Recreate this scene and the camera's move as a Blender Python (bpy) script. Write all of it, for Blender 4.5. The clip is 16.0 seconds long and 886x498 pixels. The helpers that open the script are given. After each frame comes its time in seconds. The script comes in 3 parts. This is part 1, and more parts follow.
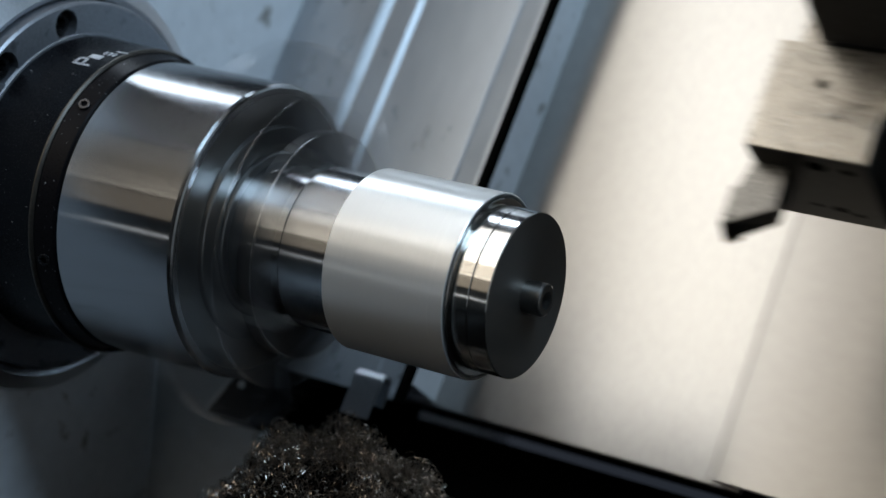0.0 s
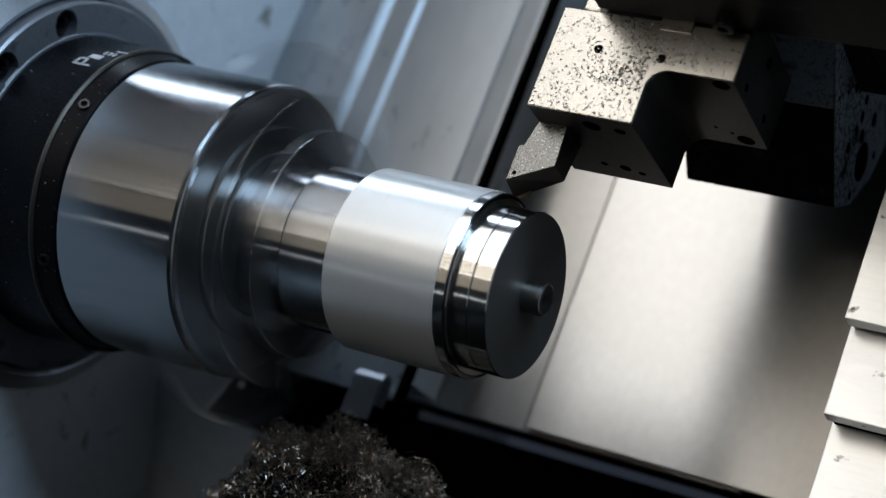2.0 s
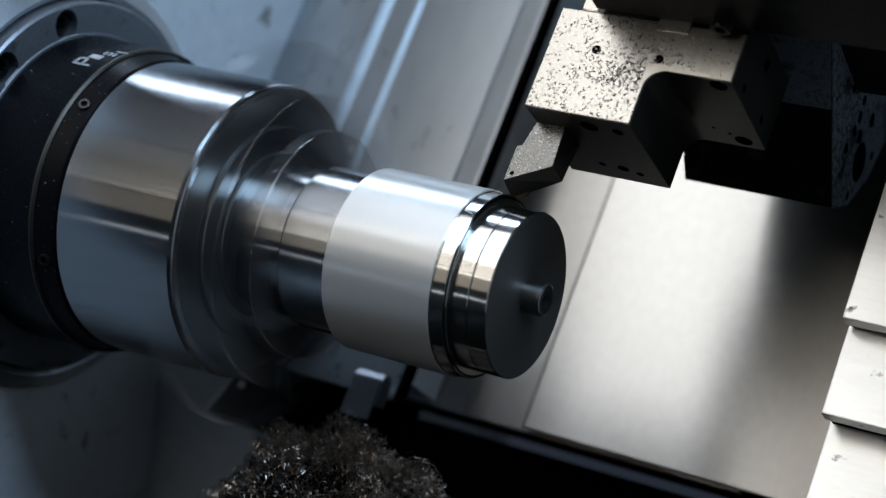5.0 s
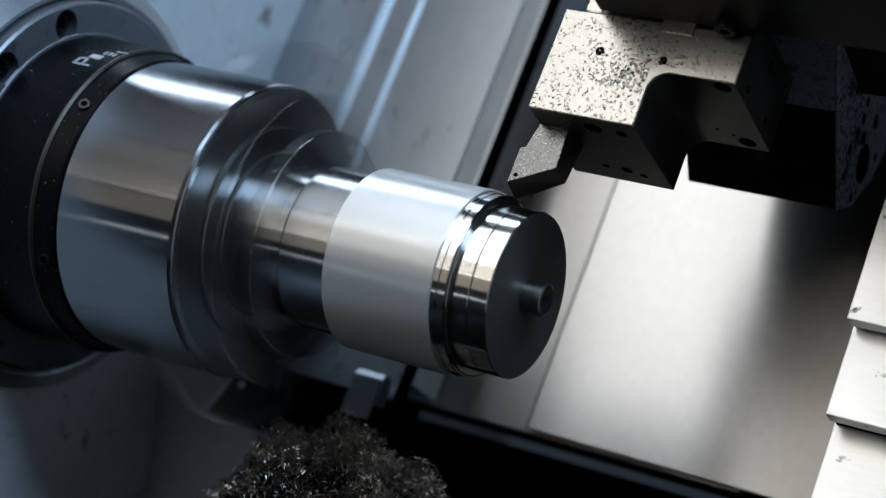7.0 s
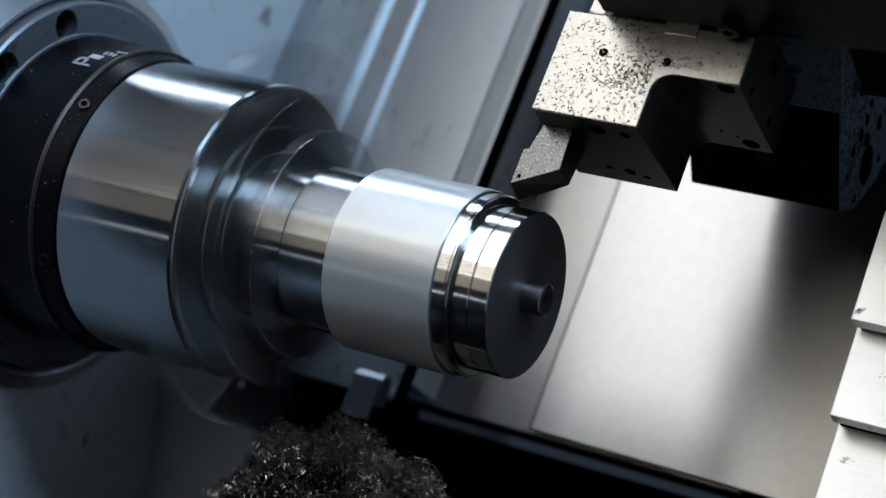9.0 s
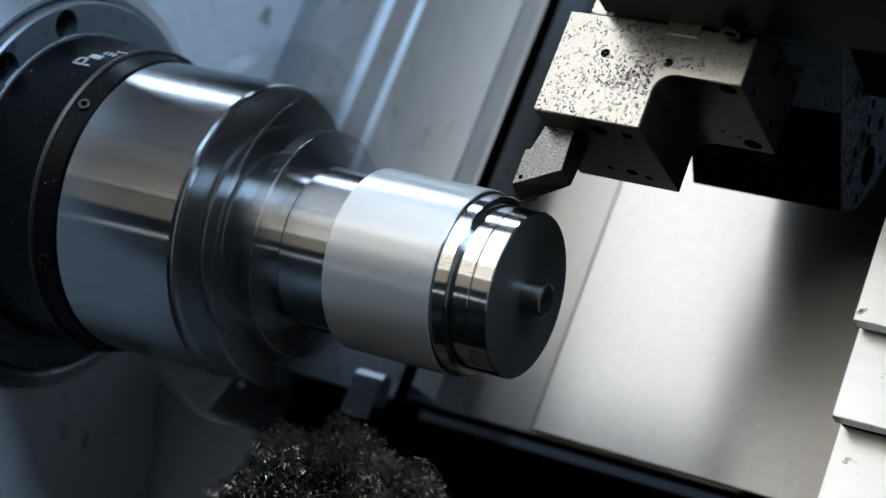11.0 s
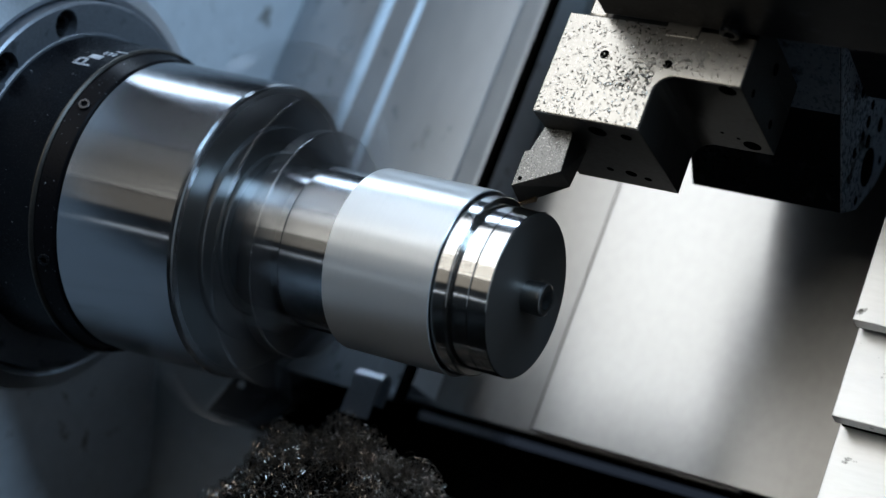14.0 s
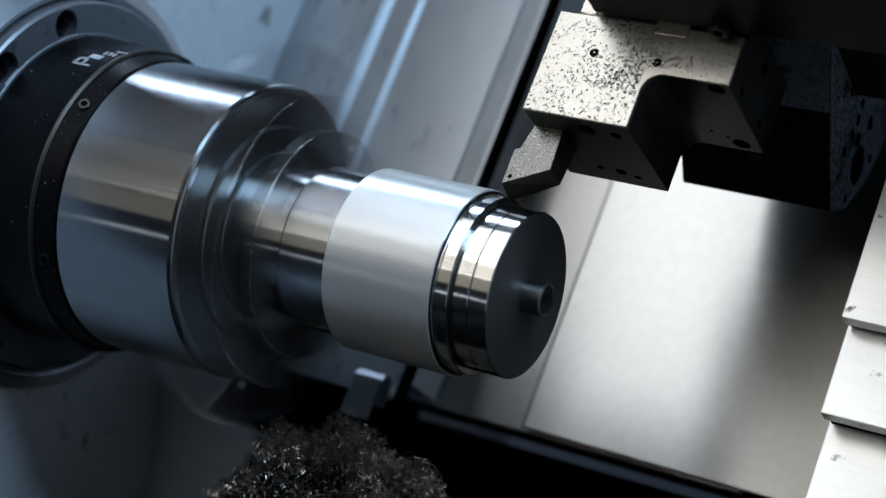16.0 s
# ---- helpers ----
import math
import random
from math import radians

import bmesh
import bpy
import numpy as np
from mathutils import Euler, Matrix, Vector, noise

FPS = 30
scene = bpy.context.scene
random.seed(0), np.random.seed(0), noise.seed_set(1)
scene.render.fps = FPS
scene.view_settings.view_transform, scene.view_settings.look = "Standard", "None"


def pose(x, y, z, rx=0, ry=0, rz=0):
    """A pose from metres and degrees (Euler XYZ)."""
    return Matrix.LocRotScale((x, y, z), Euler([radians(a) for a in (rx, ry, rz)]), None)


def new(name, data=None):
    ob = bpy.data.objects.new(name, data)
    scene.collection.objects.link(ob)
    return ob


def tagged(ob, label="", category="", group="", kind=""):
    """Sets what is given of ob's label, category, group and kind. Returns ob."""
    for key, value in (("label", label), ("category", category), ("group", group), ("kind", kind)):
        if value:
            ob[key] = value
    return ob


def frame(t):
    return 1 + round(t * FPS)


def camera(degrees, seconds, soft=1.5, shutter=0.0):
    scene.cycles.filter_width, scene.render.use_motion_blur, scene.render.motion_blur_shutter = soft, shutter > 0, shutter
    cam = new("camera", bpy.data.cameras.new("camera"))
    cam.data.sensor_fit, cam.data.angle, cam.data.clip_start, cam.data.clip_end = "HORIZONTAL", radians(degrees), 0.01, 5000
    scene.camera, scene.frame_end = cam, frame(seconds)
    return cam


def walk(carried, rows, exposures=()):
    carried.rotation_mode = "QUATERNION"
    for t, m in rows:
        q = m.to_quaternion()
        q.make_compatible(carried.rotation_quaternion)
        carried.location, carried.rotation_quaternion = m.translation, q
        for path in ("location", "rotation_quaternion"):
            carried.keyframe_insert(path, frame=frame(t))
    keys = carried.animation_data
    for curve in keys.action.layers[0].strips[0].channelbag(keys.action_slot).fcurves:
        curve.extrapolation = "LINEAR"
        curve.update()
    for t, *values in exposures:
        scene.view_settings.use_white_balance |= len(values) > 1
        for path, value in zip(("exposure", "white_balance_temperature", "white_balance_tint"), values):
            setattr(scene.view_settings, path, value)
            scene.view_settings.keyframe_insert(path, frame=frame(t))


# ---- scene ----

# ---- camera ----
AX = 1.05                                   # height of the spindle axis above the shop floor
MM = 0.001
# machine frame: x along the spindle, s up the slanted bed, n out of the bed; the origin lies on the spindle axis
MACH = Matrix(((1, 0, 0, 0), (0, 0.5, -0.8660254, 0), (0, 0.8660254, 0.5, AX), (0, 0, 0, 1)))
EYE = Vector((0.274932, -0.562760, AX + 0.140312))
VIEW = Matrix(((0.85614, -0.19916, 0.47681), (0.50350, 0.11403, -0.85643), (0.11620, 0.97331, 0.19791))).to_4x4()
# the bed covers lie deeper than the spindle's own frame, a little larger
DEEP = Matrix.Translation(EYE) @ Matrix.Diagonal((1.06, 1.06, 1.06, 1)) @ Matrix.Translation(-EYE) @ MACH
STAND = Matrix.Translation(EYE) @ VIEW
cam = camera(28.99, 16.0, soft=1.3, shutter=0.7)
cam.data.dof.use_dof = True
cam.data.dof.focus_distance, cam.data.dof.aperture_fstop = 0.655, 6.0
walk(cam, [(0.0, STAND), (16.0, STAND)], [(0.0, 0.0, 7000, 10), (0.5, 0.0, 6950, 10), (1.5, 0.0, 6750, 10), (7.0, 0.0, 6350, 9), (16.0, 0.0, 6150, 8)])

# ---- light ----
world = bpy.data.worlds.new("shop_light")
scene.world = world
world.use_nodes = True
wn = world.node_tree.nodes
wn["Background"].inputs["Color"].default_value = (0.55, 0.70, 1.0, 1)
wn["Background"].inputs["Strength"].default_value = 0.032


def area(name, at, to, sx, sy, watts, color):
    d = bpy.data.lights.new(name, "AREA")
    d.shape, d.size, d.size_y, d.energy, d.color = "RECTANGLE", sx, sy, watts, color
    ob = new(name, d)
    back = (Vector(at) - Vector(to)).normalized()
    side = (Vector((1, 0, 0)) - back * back.x).normalized()
    up = back.cross(side)
    ob.matrix_world = Matrix.Translation((at[0], at[1], AX + at[2])) @ Matrix((side, up, back)).transposed().to_4x4()
    return ob


area("roof_lamp", (-0.29, -0.28, 0.66), (-0.10, 0.0, 0.0), 0.22, 0.70, 1.7, (0.95, 0.97, 1.0))
area("hood_strip_lamp", (-0.52, 0.30, 0.66), (-0.12, 0.0, 0.0), 0.80, 0.11, 3.2, (0.66, 0.81, 1.0))
area("hall_wall_light", (-1.20, -1.86, 0.45), (-1.20, 0.0, 0.30), 1.3, 0.50, 0.7, (1.0, 0.89, 0.74))
area("shop_lamp", (-1.30, -1.86, -0.20), (-1.30, 0.0, -0.10), 1.4, 0.04, 0.35, (0.85, 0.92, 1.0))
# bluish fill added at the right end to brighten headstock wall and guard
area("end_fill_light", (0.56, -0.26, 0.92), (-0.20, 0.10, 0.05), 0.5, 0.5, 10.0, (0.50, 0.73, 1.0))
DAYLIGHT = 2.05                              # glow of the sky behind the hall window


# ---- materials ----
def mat(name, color, rough=0.5, metal=0.0, grain=(40, 40, 40), depth=0.15, rough_var=0.1, bump=0.1, spots=None, spot_scale=60, aniso=0.0, lay=0.25, cut=(0.55, 0.7), coat=0.0, spec=0.5):
    m = bpy.data.materials.new(name)
    m.use_nodes = True
    nt = m.node_tree
    N, L = nt.nodes, nt.links
    b = N["Principled BSDF"]
    tc = N.new("ShaderNodeTexCoord")
    mp = N.new("ShaderNodeMapping")
    mp.inputs["Scale"].default_value = grain
    L.new(tc.outputs["Object"], mp.inputs["Vector"])
    fine = N.new("ShaderNodeTexNoise")
    fine.inputs["Scale"].default_value, fine.inputs["Detail"].default_value = 20, 5
    L.new(mp.outputs["Vector"], fine.inputs["Vector"])
    wide = N.new("ShaderNodeTexNoise")
    wide.inputs["Scale"].default_value, wide.inputs["Detail"].default_value = 9, 3
    L.new(tc.outputs["Object"], wide.inputs["Vector"])
    both = N.new("ShaderNodeMath")
    both.operation = "ADD"
    L.new(fine.outputs["Fac"], both.inputs[0])
    L.new(wide.outputs["Fac"], both.inputs[1])
    rng = N.new("ShaderNodeMapRange")
    rng.inputs["From Min"].default_value, rng.inputs["From Max"].default_value = 0.6, 1.4
    rng.inputs["To Min"].default_value, rng.inputs["To Max"].default_value = 1 - depth, 1 + depth
    L.new(both.outputs[0], rng.inputs["Value"])
    mul = N.new("ShaderNodeMix")
    mul.data_type, mul.blend_type = "RGBA", "MULTIPLY"
    mul.inputs[0].default_value = 1
    mul.inputs[6].default_value = (*color, 1)
    L.new(rng.outputs["Result"], mul.inputs[7])
    base = mul.outputs[2]
    if spots:
        sp = N.new("ShaderNodeTexNoise")
        sp.inputs["Scale"].default_value, sp.inputs["Detail"].default_value = spot_scale, 6
        L.new(tc.outputs["Object"], sp.inputs["Vector"])
        sr = N.new("ShaderNodeMapRange")
        sr.inputs["From Min"].default_value, sr.inputs["From Max"].default_value = cut
        L.new(sp.outputs["Fac"], sr.inputs["Value"])
        mx = N.new("ShaderNodeMix")
        mx.data_type = "RGBA"
        L.new(sr.outputs["Result"], mx.inputs[0])
        L.new(base, mx.inputs[6])
        mx.inputs[7].default_value = (*spots, 1)
        base = mx.outputs[2]
    L.new(base, b.inputs["Base Color"])
    rr = N.new("ShaderNodeMapRange")
    rr.inputs["From Min"].default_value, rr.inputs["From Max"].default_value = 0.6, 1.4
    rr.inputs["To Min"].default_value, rr.inputs["To Max"].default_value = max(0.03, rough - rough_var), min(1, rough + rough_var)
    L.new(both.outputs[0], rr.inputs["Value"])
    L.new(rr.outputs["Result"], b.inputs["Roughness"])
    b.inputs["Metallic"].default_value = metal
    b.inputs["Specular IOR Level"].default_value = spec
    b.inputs["Coat Weight"].default_value = coat
    b.inputs["Coat Roughness"].default_value = 0.12
    if aniso:
        tg = N.new("ShaderNodeTangent")
        tg.direction_type, tg.axis = "RADIAL", "X"
        L.new(tg.outputs["Tangent"], b.inputs["Tangent"])
        b.inputs["Anisotropic"].default_value, b.inputs["Anisotropic Rotation"].default_value = aniso, lay
    if bump:
        bp = N.new("ShaderNodeBump")
        bp.inputs["Strength"].default_value, bp.inputs["Distance"].default_value = bump, 0.0004
        L.new(fine.outputs["Fac"], bp.inputs["Height"])
        L.new(bp.outputs["Normal"], b.inputs["Normal"])
    return m


STEEL = mat("ground_steel", (0.50, 0.51, 0.52), 0.22, 1, (160, 2, 2), 0.08, 0.03, 0.02, aniso=0.9)
GROUND = mat("dull_ground_steel", (0.30, 0.303, 0.31), 0.175, 1, (160, 2, 2), 0.10, 0.03, 0.02, aniso=0.95)
SATIN = mat("turned_steel", (0.78, 0.77, 0.745), 0.34, 0.6, (260, 2, 2), 0.07, 0.04, 0.04, aniso=0.8)
BRIGHT = mat("fresh_cut_steel", (0.68, 0.67, 0.65), 0.17, 1, (250, 2, 2), 0.08, 0.03, 0.03, aniso=0.85)
FACE = mat("faced_steel", (0.30, 0.30, 0.295), 0.30, 1, (2, 60, 60), 0.06, 0.05, 0.03, aniso=0.35)
BLACK = mat("black_oxide_steel", (0.003, 0.0034, 0.0045), 0.24, 0.0, (60, 60, 60), 0.4, 0.12, 0.10, (0.16, 0.17, 0.18), 600, cut=(0.70, 0.73), spec=0.07)
FLANGE = mat("oiled_grey_steel", (0.26, 0.275, 0.30), 0.40, 0.8, (40, 40, 40), 0.25, 0.10, 0.08, (0.02, 0.02, 0.02), 90, cut=(0.58, 0.75))
BOLT = mat("black_screw_steel", (0.016, 0.016, 0.017), 0.25, 0.6, (80, 80, 80), 0.3, 0.1, 0.08)
PALE = mat("engraved_bare_steel", (0.55, 0.57, 0.60), 0.4, 0.6, (90, 90, 90), 0.1, 0.1, 0.0)
PAINT = mat("grey_machine_paint", (0.66, 0.69, 0.72), 0.42, 0.0, (6, 6, 6), 0.10, 0.10, 0.05, (0.22, 0.21, 0.19), 70, cut=(0.62, 0.72))
SHEET = mat("brushed_sheet_steel", (0.37, 0.362, 0.347), 0.33, 1, (12, 9, 12), 0.08, 0.03, 0.006, aniso=0.8, lay=0.0)
HALL = mat("dark_hall_grey", (0.12, 0.115, 0.105), 0.6, 0.0, (6, 6, 6), 0.10, 0.10, 0.05)
GUARD = mat("pale_guard_paint", (0.24, 0.26, 0.28), 0.30, 0.4, (6, 2, 6), 0.10, 0.05, 0.01)
APRON = mat("pale_apron_paint", (0.66, 0.68, 0.69), 0.45, 0.0, (6, 6, 6), 0.12, 0.1, 0.05, (0.3, 0.31, 0.31), 30, cut=(0.6, 0.8))
RING = mat("oily_black_ring", (0.004, 0.004, 0.005), 0.32, 0.0, (60, 60, 60), 0.3, 0.1, 0.1, (0.22, 0.23, 0.25), 900, cut=(0.68, 0.74), spec=0.05)
ENDFACE = mat("shaded_end_face_steel", (0.17, 0.16, 0.147), 0.5, 1, (2, 60, 60), 0.08, 0.06, 0.04, aniso=0.3)
SCREW = mat("zinc_cap_screw_steel", (0.26, 0.255, 0.245), 0.32, 1, (80, 80, 80), 0.2, 0.1, 0.05)
# near-black for shaded hollows and hole mouths; also rubber and window bars
SHADE = mat("shade_and_rubber_black", (0.0028, 0.0027, 0.0025), 0.7, 0, (9, 9, 9), 0.3, 0.1, 0.1, spec=0.0)
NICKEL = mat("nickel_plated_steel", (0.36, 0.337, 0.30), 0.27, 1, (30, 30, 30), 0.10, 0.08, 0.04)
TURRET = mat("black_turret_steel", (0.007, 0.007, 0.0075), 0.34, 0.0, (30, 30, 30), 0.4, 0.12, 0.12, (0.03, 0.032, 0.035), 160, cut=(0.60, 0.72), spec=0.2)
COVER = mat("pale_cover_steel", (0.86, 0.86, 0.85), 0.36, 0.9, (5, 30, 30), 0.06, 0.08, 0.03, (0.10, 0.10, 0.09), 120, cut=(0.64, 0.70))
SWARF = mat("oily_steel_swarf", (0.22, 0.185, 0.155), 0.25, 1, (50, 50, 50), 0.4, 0.1, 0.0)
DRUM = mat("wet_sheen_turret_steel", (0.24, 0.27, 0.31), 0.30, 0.2, (30, 30, 30), 0.3, 0.12, 0.10, (0.04, 0.045, 0.05), 120, cut=(0.56, 0.66))
DULL = mat("dark_dull_steel", (0.065, 0.06, 0.053), 0.42, 0.9, (30, 30, 30), 0.3, 0.12, 0.12, (0.05, 0.045, 0.04), 110, cut=(0.56, 0.7))
RIM = mat("worn_bright_rim_steel", (0.72, 0.74, 0.77), 0.34, 1, (40, 40, 40), 0.12, 0.08, 0.06)
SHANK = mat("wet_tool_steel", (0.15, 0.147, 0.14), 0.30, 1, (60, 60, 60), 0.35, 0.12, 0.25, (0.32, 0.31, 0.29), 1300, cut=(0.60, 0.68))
JAW = mat("blackened_jaw_steel", (0.02, 0.021, 0.023), 0.42, 0.0, (30, 30, 30), 0.1, 0.1, 0.05)
CHIP = mat("wet_steel_chips", (0.48, 0.45, 0.40), 0.25, 1, (50, 50, 50), 0.5, 0.1, 0.0)
ZINC = mat("galvanized_steel", (0.45, 0.48, 0.52), 0.42, 1, (30, 30, 30), 0.15, 0.1, 0.1)
GOLD = mat("coated_carbide", (0.20, 0.13, 0.07), 0.35, 0.8, (60, 60, 60), 0.15, 0.1, 0.05)


SKYGLOW = bpy.data.materials.new("daylight_behind_glass")
SKYGLOW.use_nodes = True
SKYGLOW.node_tree.nodes["Principled BSDF"].inputs["Emission Color"].default_value = (1.0, 0.93, 0.82, 1)
SKYGLOW.node_tree.nodes["Principled BSDF"].inputs["Emission Strength"].default_value = DAYLIGHT


# ---- builders ----
def mesh_from(name, bm, material, angle=14):
    bmesh.ops.recalc_face_normals(bm, faces=bm.faces[:])
    me = bpy.data.meshes.new(name)
    bm.to_mesh(me)
    bm.free()
    me.materials.append(material)
    me.shade_smooth()
    me.set_sharp_from_angle(angle=radians(angle))
    return me


def part(name, bm, material, parent, label="", angle=14):
    ob = new(name, mesh_from(name, bm, material, angle))
    ob.parent = parent
    return tagged(ob, label)


def thing(name, label, category, group="", kind="", m=MACH):
    ob = new(name)
    ob.empty_display_size = 0.02
    ob.matrix_world = m
    return tagged(ob, label, category, group, kind)


def solid(name, bm, material, label, category, kind="", m=MACH, group=""):
    ob = new(name, mesh_from(name, bm, material))
    ob.matrix_world = m
    return tagged(ob, label, category, group, kind)


def turned(profile, steps=128, closed=True):
    """A body of revolution about x from (x, r) in millimetres."""
    bm = bmesh.new()
    rings = []
    for x, r in profile:
        if r < 1e-6:
            rings.append([bm.verts.new((x * MM, 0, 0))])
        else:
            rings.append([bm.verts.new((x * MM, r * MM * math.cos(a), r * MM * math.sin(a))) for a in (2 * math.pi * i / steps for i in range(steps))])
    pairs = list(zip(rings, rings[1:])) + ([(rings[-1], rings[0])] if closed and len(rings[0]) > 1 and len(rings[-1]) > 1 else [])
    for a, b in pairs:
        for i in range(steps):
            j = (i + 1) % steps
            if len(a) == 1 and len(b) == 1:
                continue
            if len(a) == 1:
                bm.faces.new((a[0], b[i], b[j]))
            elif len(b) == 1:
                bm.faces.new((a[i], b[0], a[j]))
            else:
                bm.faces.new((a[i], b[i], b[j], a[j]))
    return bm


def prism(outline, low, high, axis="n", bevel=0.0):
    """An outline of two coordinates in millimetres, drawn out along the third axis."""
    bm = bmesh.new()

    def at(p, h):
        a, b = p
        return {"n": (a, b, h), "s": (a, h, b), "x": (h, a, b)}[axis]
    bot = [bm.verts.new(Vector(at(p, low)) * MM) for p in outline]
    top = [bm.verts.new(Vector(at(p, high)) * MM) for p in outline]
    k = len(outline)
    bm.faces.new(bot)
    bm.faces.new(top)
    for i in range(k):
        bm.faces.new((bot[i], bot[(i + 1) % k], top[(i + 1) % k], top[i]))
    if bevel:
        bmesh.ops.recalc_face_normals(bm, faces=bm.faces[:])
        sharp = [e for e in bm.edges if e.calc_face_angle(0) > 0.6]
        bmesh.ops.bevel(bm, geom=sharp, offset=bevel * MM, segments=2, affect="EDGES", profile=0.6)
    return bm


def box(x0, x1, s0, s1, n0, n1, bevel=0.0):
    return prism([(x0, s0), (x1, s0), (x1, s1), (x0, s1)], n0, n1, "n", bevel)


def placed(bm, m):
    bmesh.ops.transform(bm, matrix=m, verts=bm.verts[:])
    return bm


def joined(*bms):
    out = bmesh.new()
    for b in bms:
        me = bpy.data.meshes.new("join")
        b.to_mesh(me)
        b.free()
        out.from_mesh(me)
        bpy.data.meshes.remove(me)
    return out


def at(x, s, n, rx=0, ry=0, rz=0):
    return pose(x * MM, s * MM, n * MM, rx, ry, rz)


def round_between(p, r, steps=7):
    """Corner p = (before, corner, after) rounded with radius r, in the plane."""
    a, c, b = (Vector(q) for q in p)
    u, v = (a - c).normalized(), (b - c).normalized()
    half = u.angle(v) / 2
    mid = c + (u + v).normalized() * (r / math.sin(half))
    p0, p1 = c + u * (r / math.tan(half)), c + v * (r / math.tan(half))
    out = []
    for i in range(steps + 1):
        q = p0.lerp(p1, i / steps)
        out.append(tuple(mid + (q - mid).normalized() * r))
    return out


def ring_points(r, steps, turn=0.0):
    return [(r * math.cos(turn + 2 * math.pi * i / steps), r * math.sin(turn + 2 * math.pi * i / steps)) for i in range(steps)]


def plate_with_holes(outer, holes, x_face, x_back):
    """A flat face across x bounded by outer, with holes sunk back to x_back; all outlines in (s, n) millimetres."""
    bm = bmesh.new()
    edges, sunk = [], []
    for k, loop in enumerate([outer, *holes]):
        vs = [bm.verts.new(Vector((x_face, a, c)) * MM) for a, c in loop]
        es = [bm.edges.new((vs[i], vs[(i + 1) % len(vs)])) for i in range(len(vs))]
        edges += es
        sunk.append(vs)
    bmesh.ops.triangle_fill(bm, edges=edges, use_beauty=True)
    for vs in sunk:
        deep = [bm.verts.new((x_back * MM, v.co.y, v.co.z)) for v in vs]
        for i in range(len(vs)):
            j = (i + 1) % len(vs)
            bm.faces.new((vs[i], vs[j], deep[j], deep[i]))
    return bm


def screw_head(r, h, steps=32):
    """A cap screw head along +x with a hexagon socket, its seat at x = 0."""
    side = turned([(0, r * 0.98), (h * 0.84, r), (h * 0.95, r * 0.96), (h, r * 0.86)], steps, closed=False)
    top = plate_with_holes(ring_points(r * 0.86, steps), [ring_points(r * 0.58, 6, 0.3)], h, h * 0.4)
    floor = prism(ring_points(r * 0.58, 6, 0.3), h * 0.38, h * 0.4, "x")
    return joined(side, top, floor)


def socket_screw(name, m, r, h, parent=None, label="black socket head cap screw"):
    return part(name, placed(screw_head(r, h), m), BOLT, parent, label)


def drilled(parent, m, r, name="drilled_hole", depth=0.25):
    """The mouth of a drilled hole along +x: a thin countersunk ring and a black disc painted as its inner shade."""
    part(name, placed(turned([(-depth, r), (0.07, r), (0.05, r * 0.94), (0.05, 0.01)], 28, closed=False), m), SHADE, parent, "black disc painted as the shade in a drilled hole")


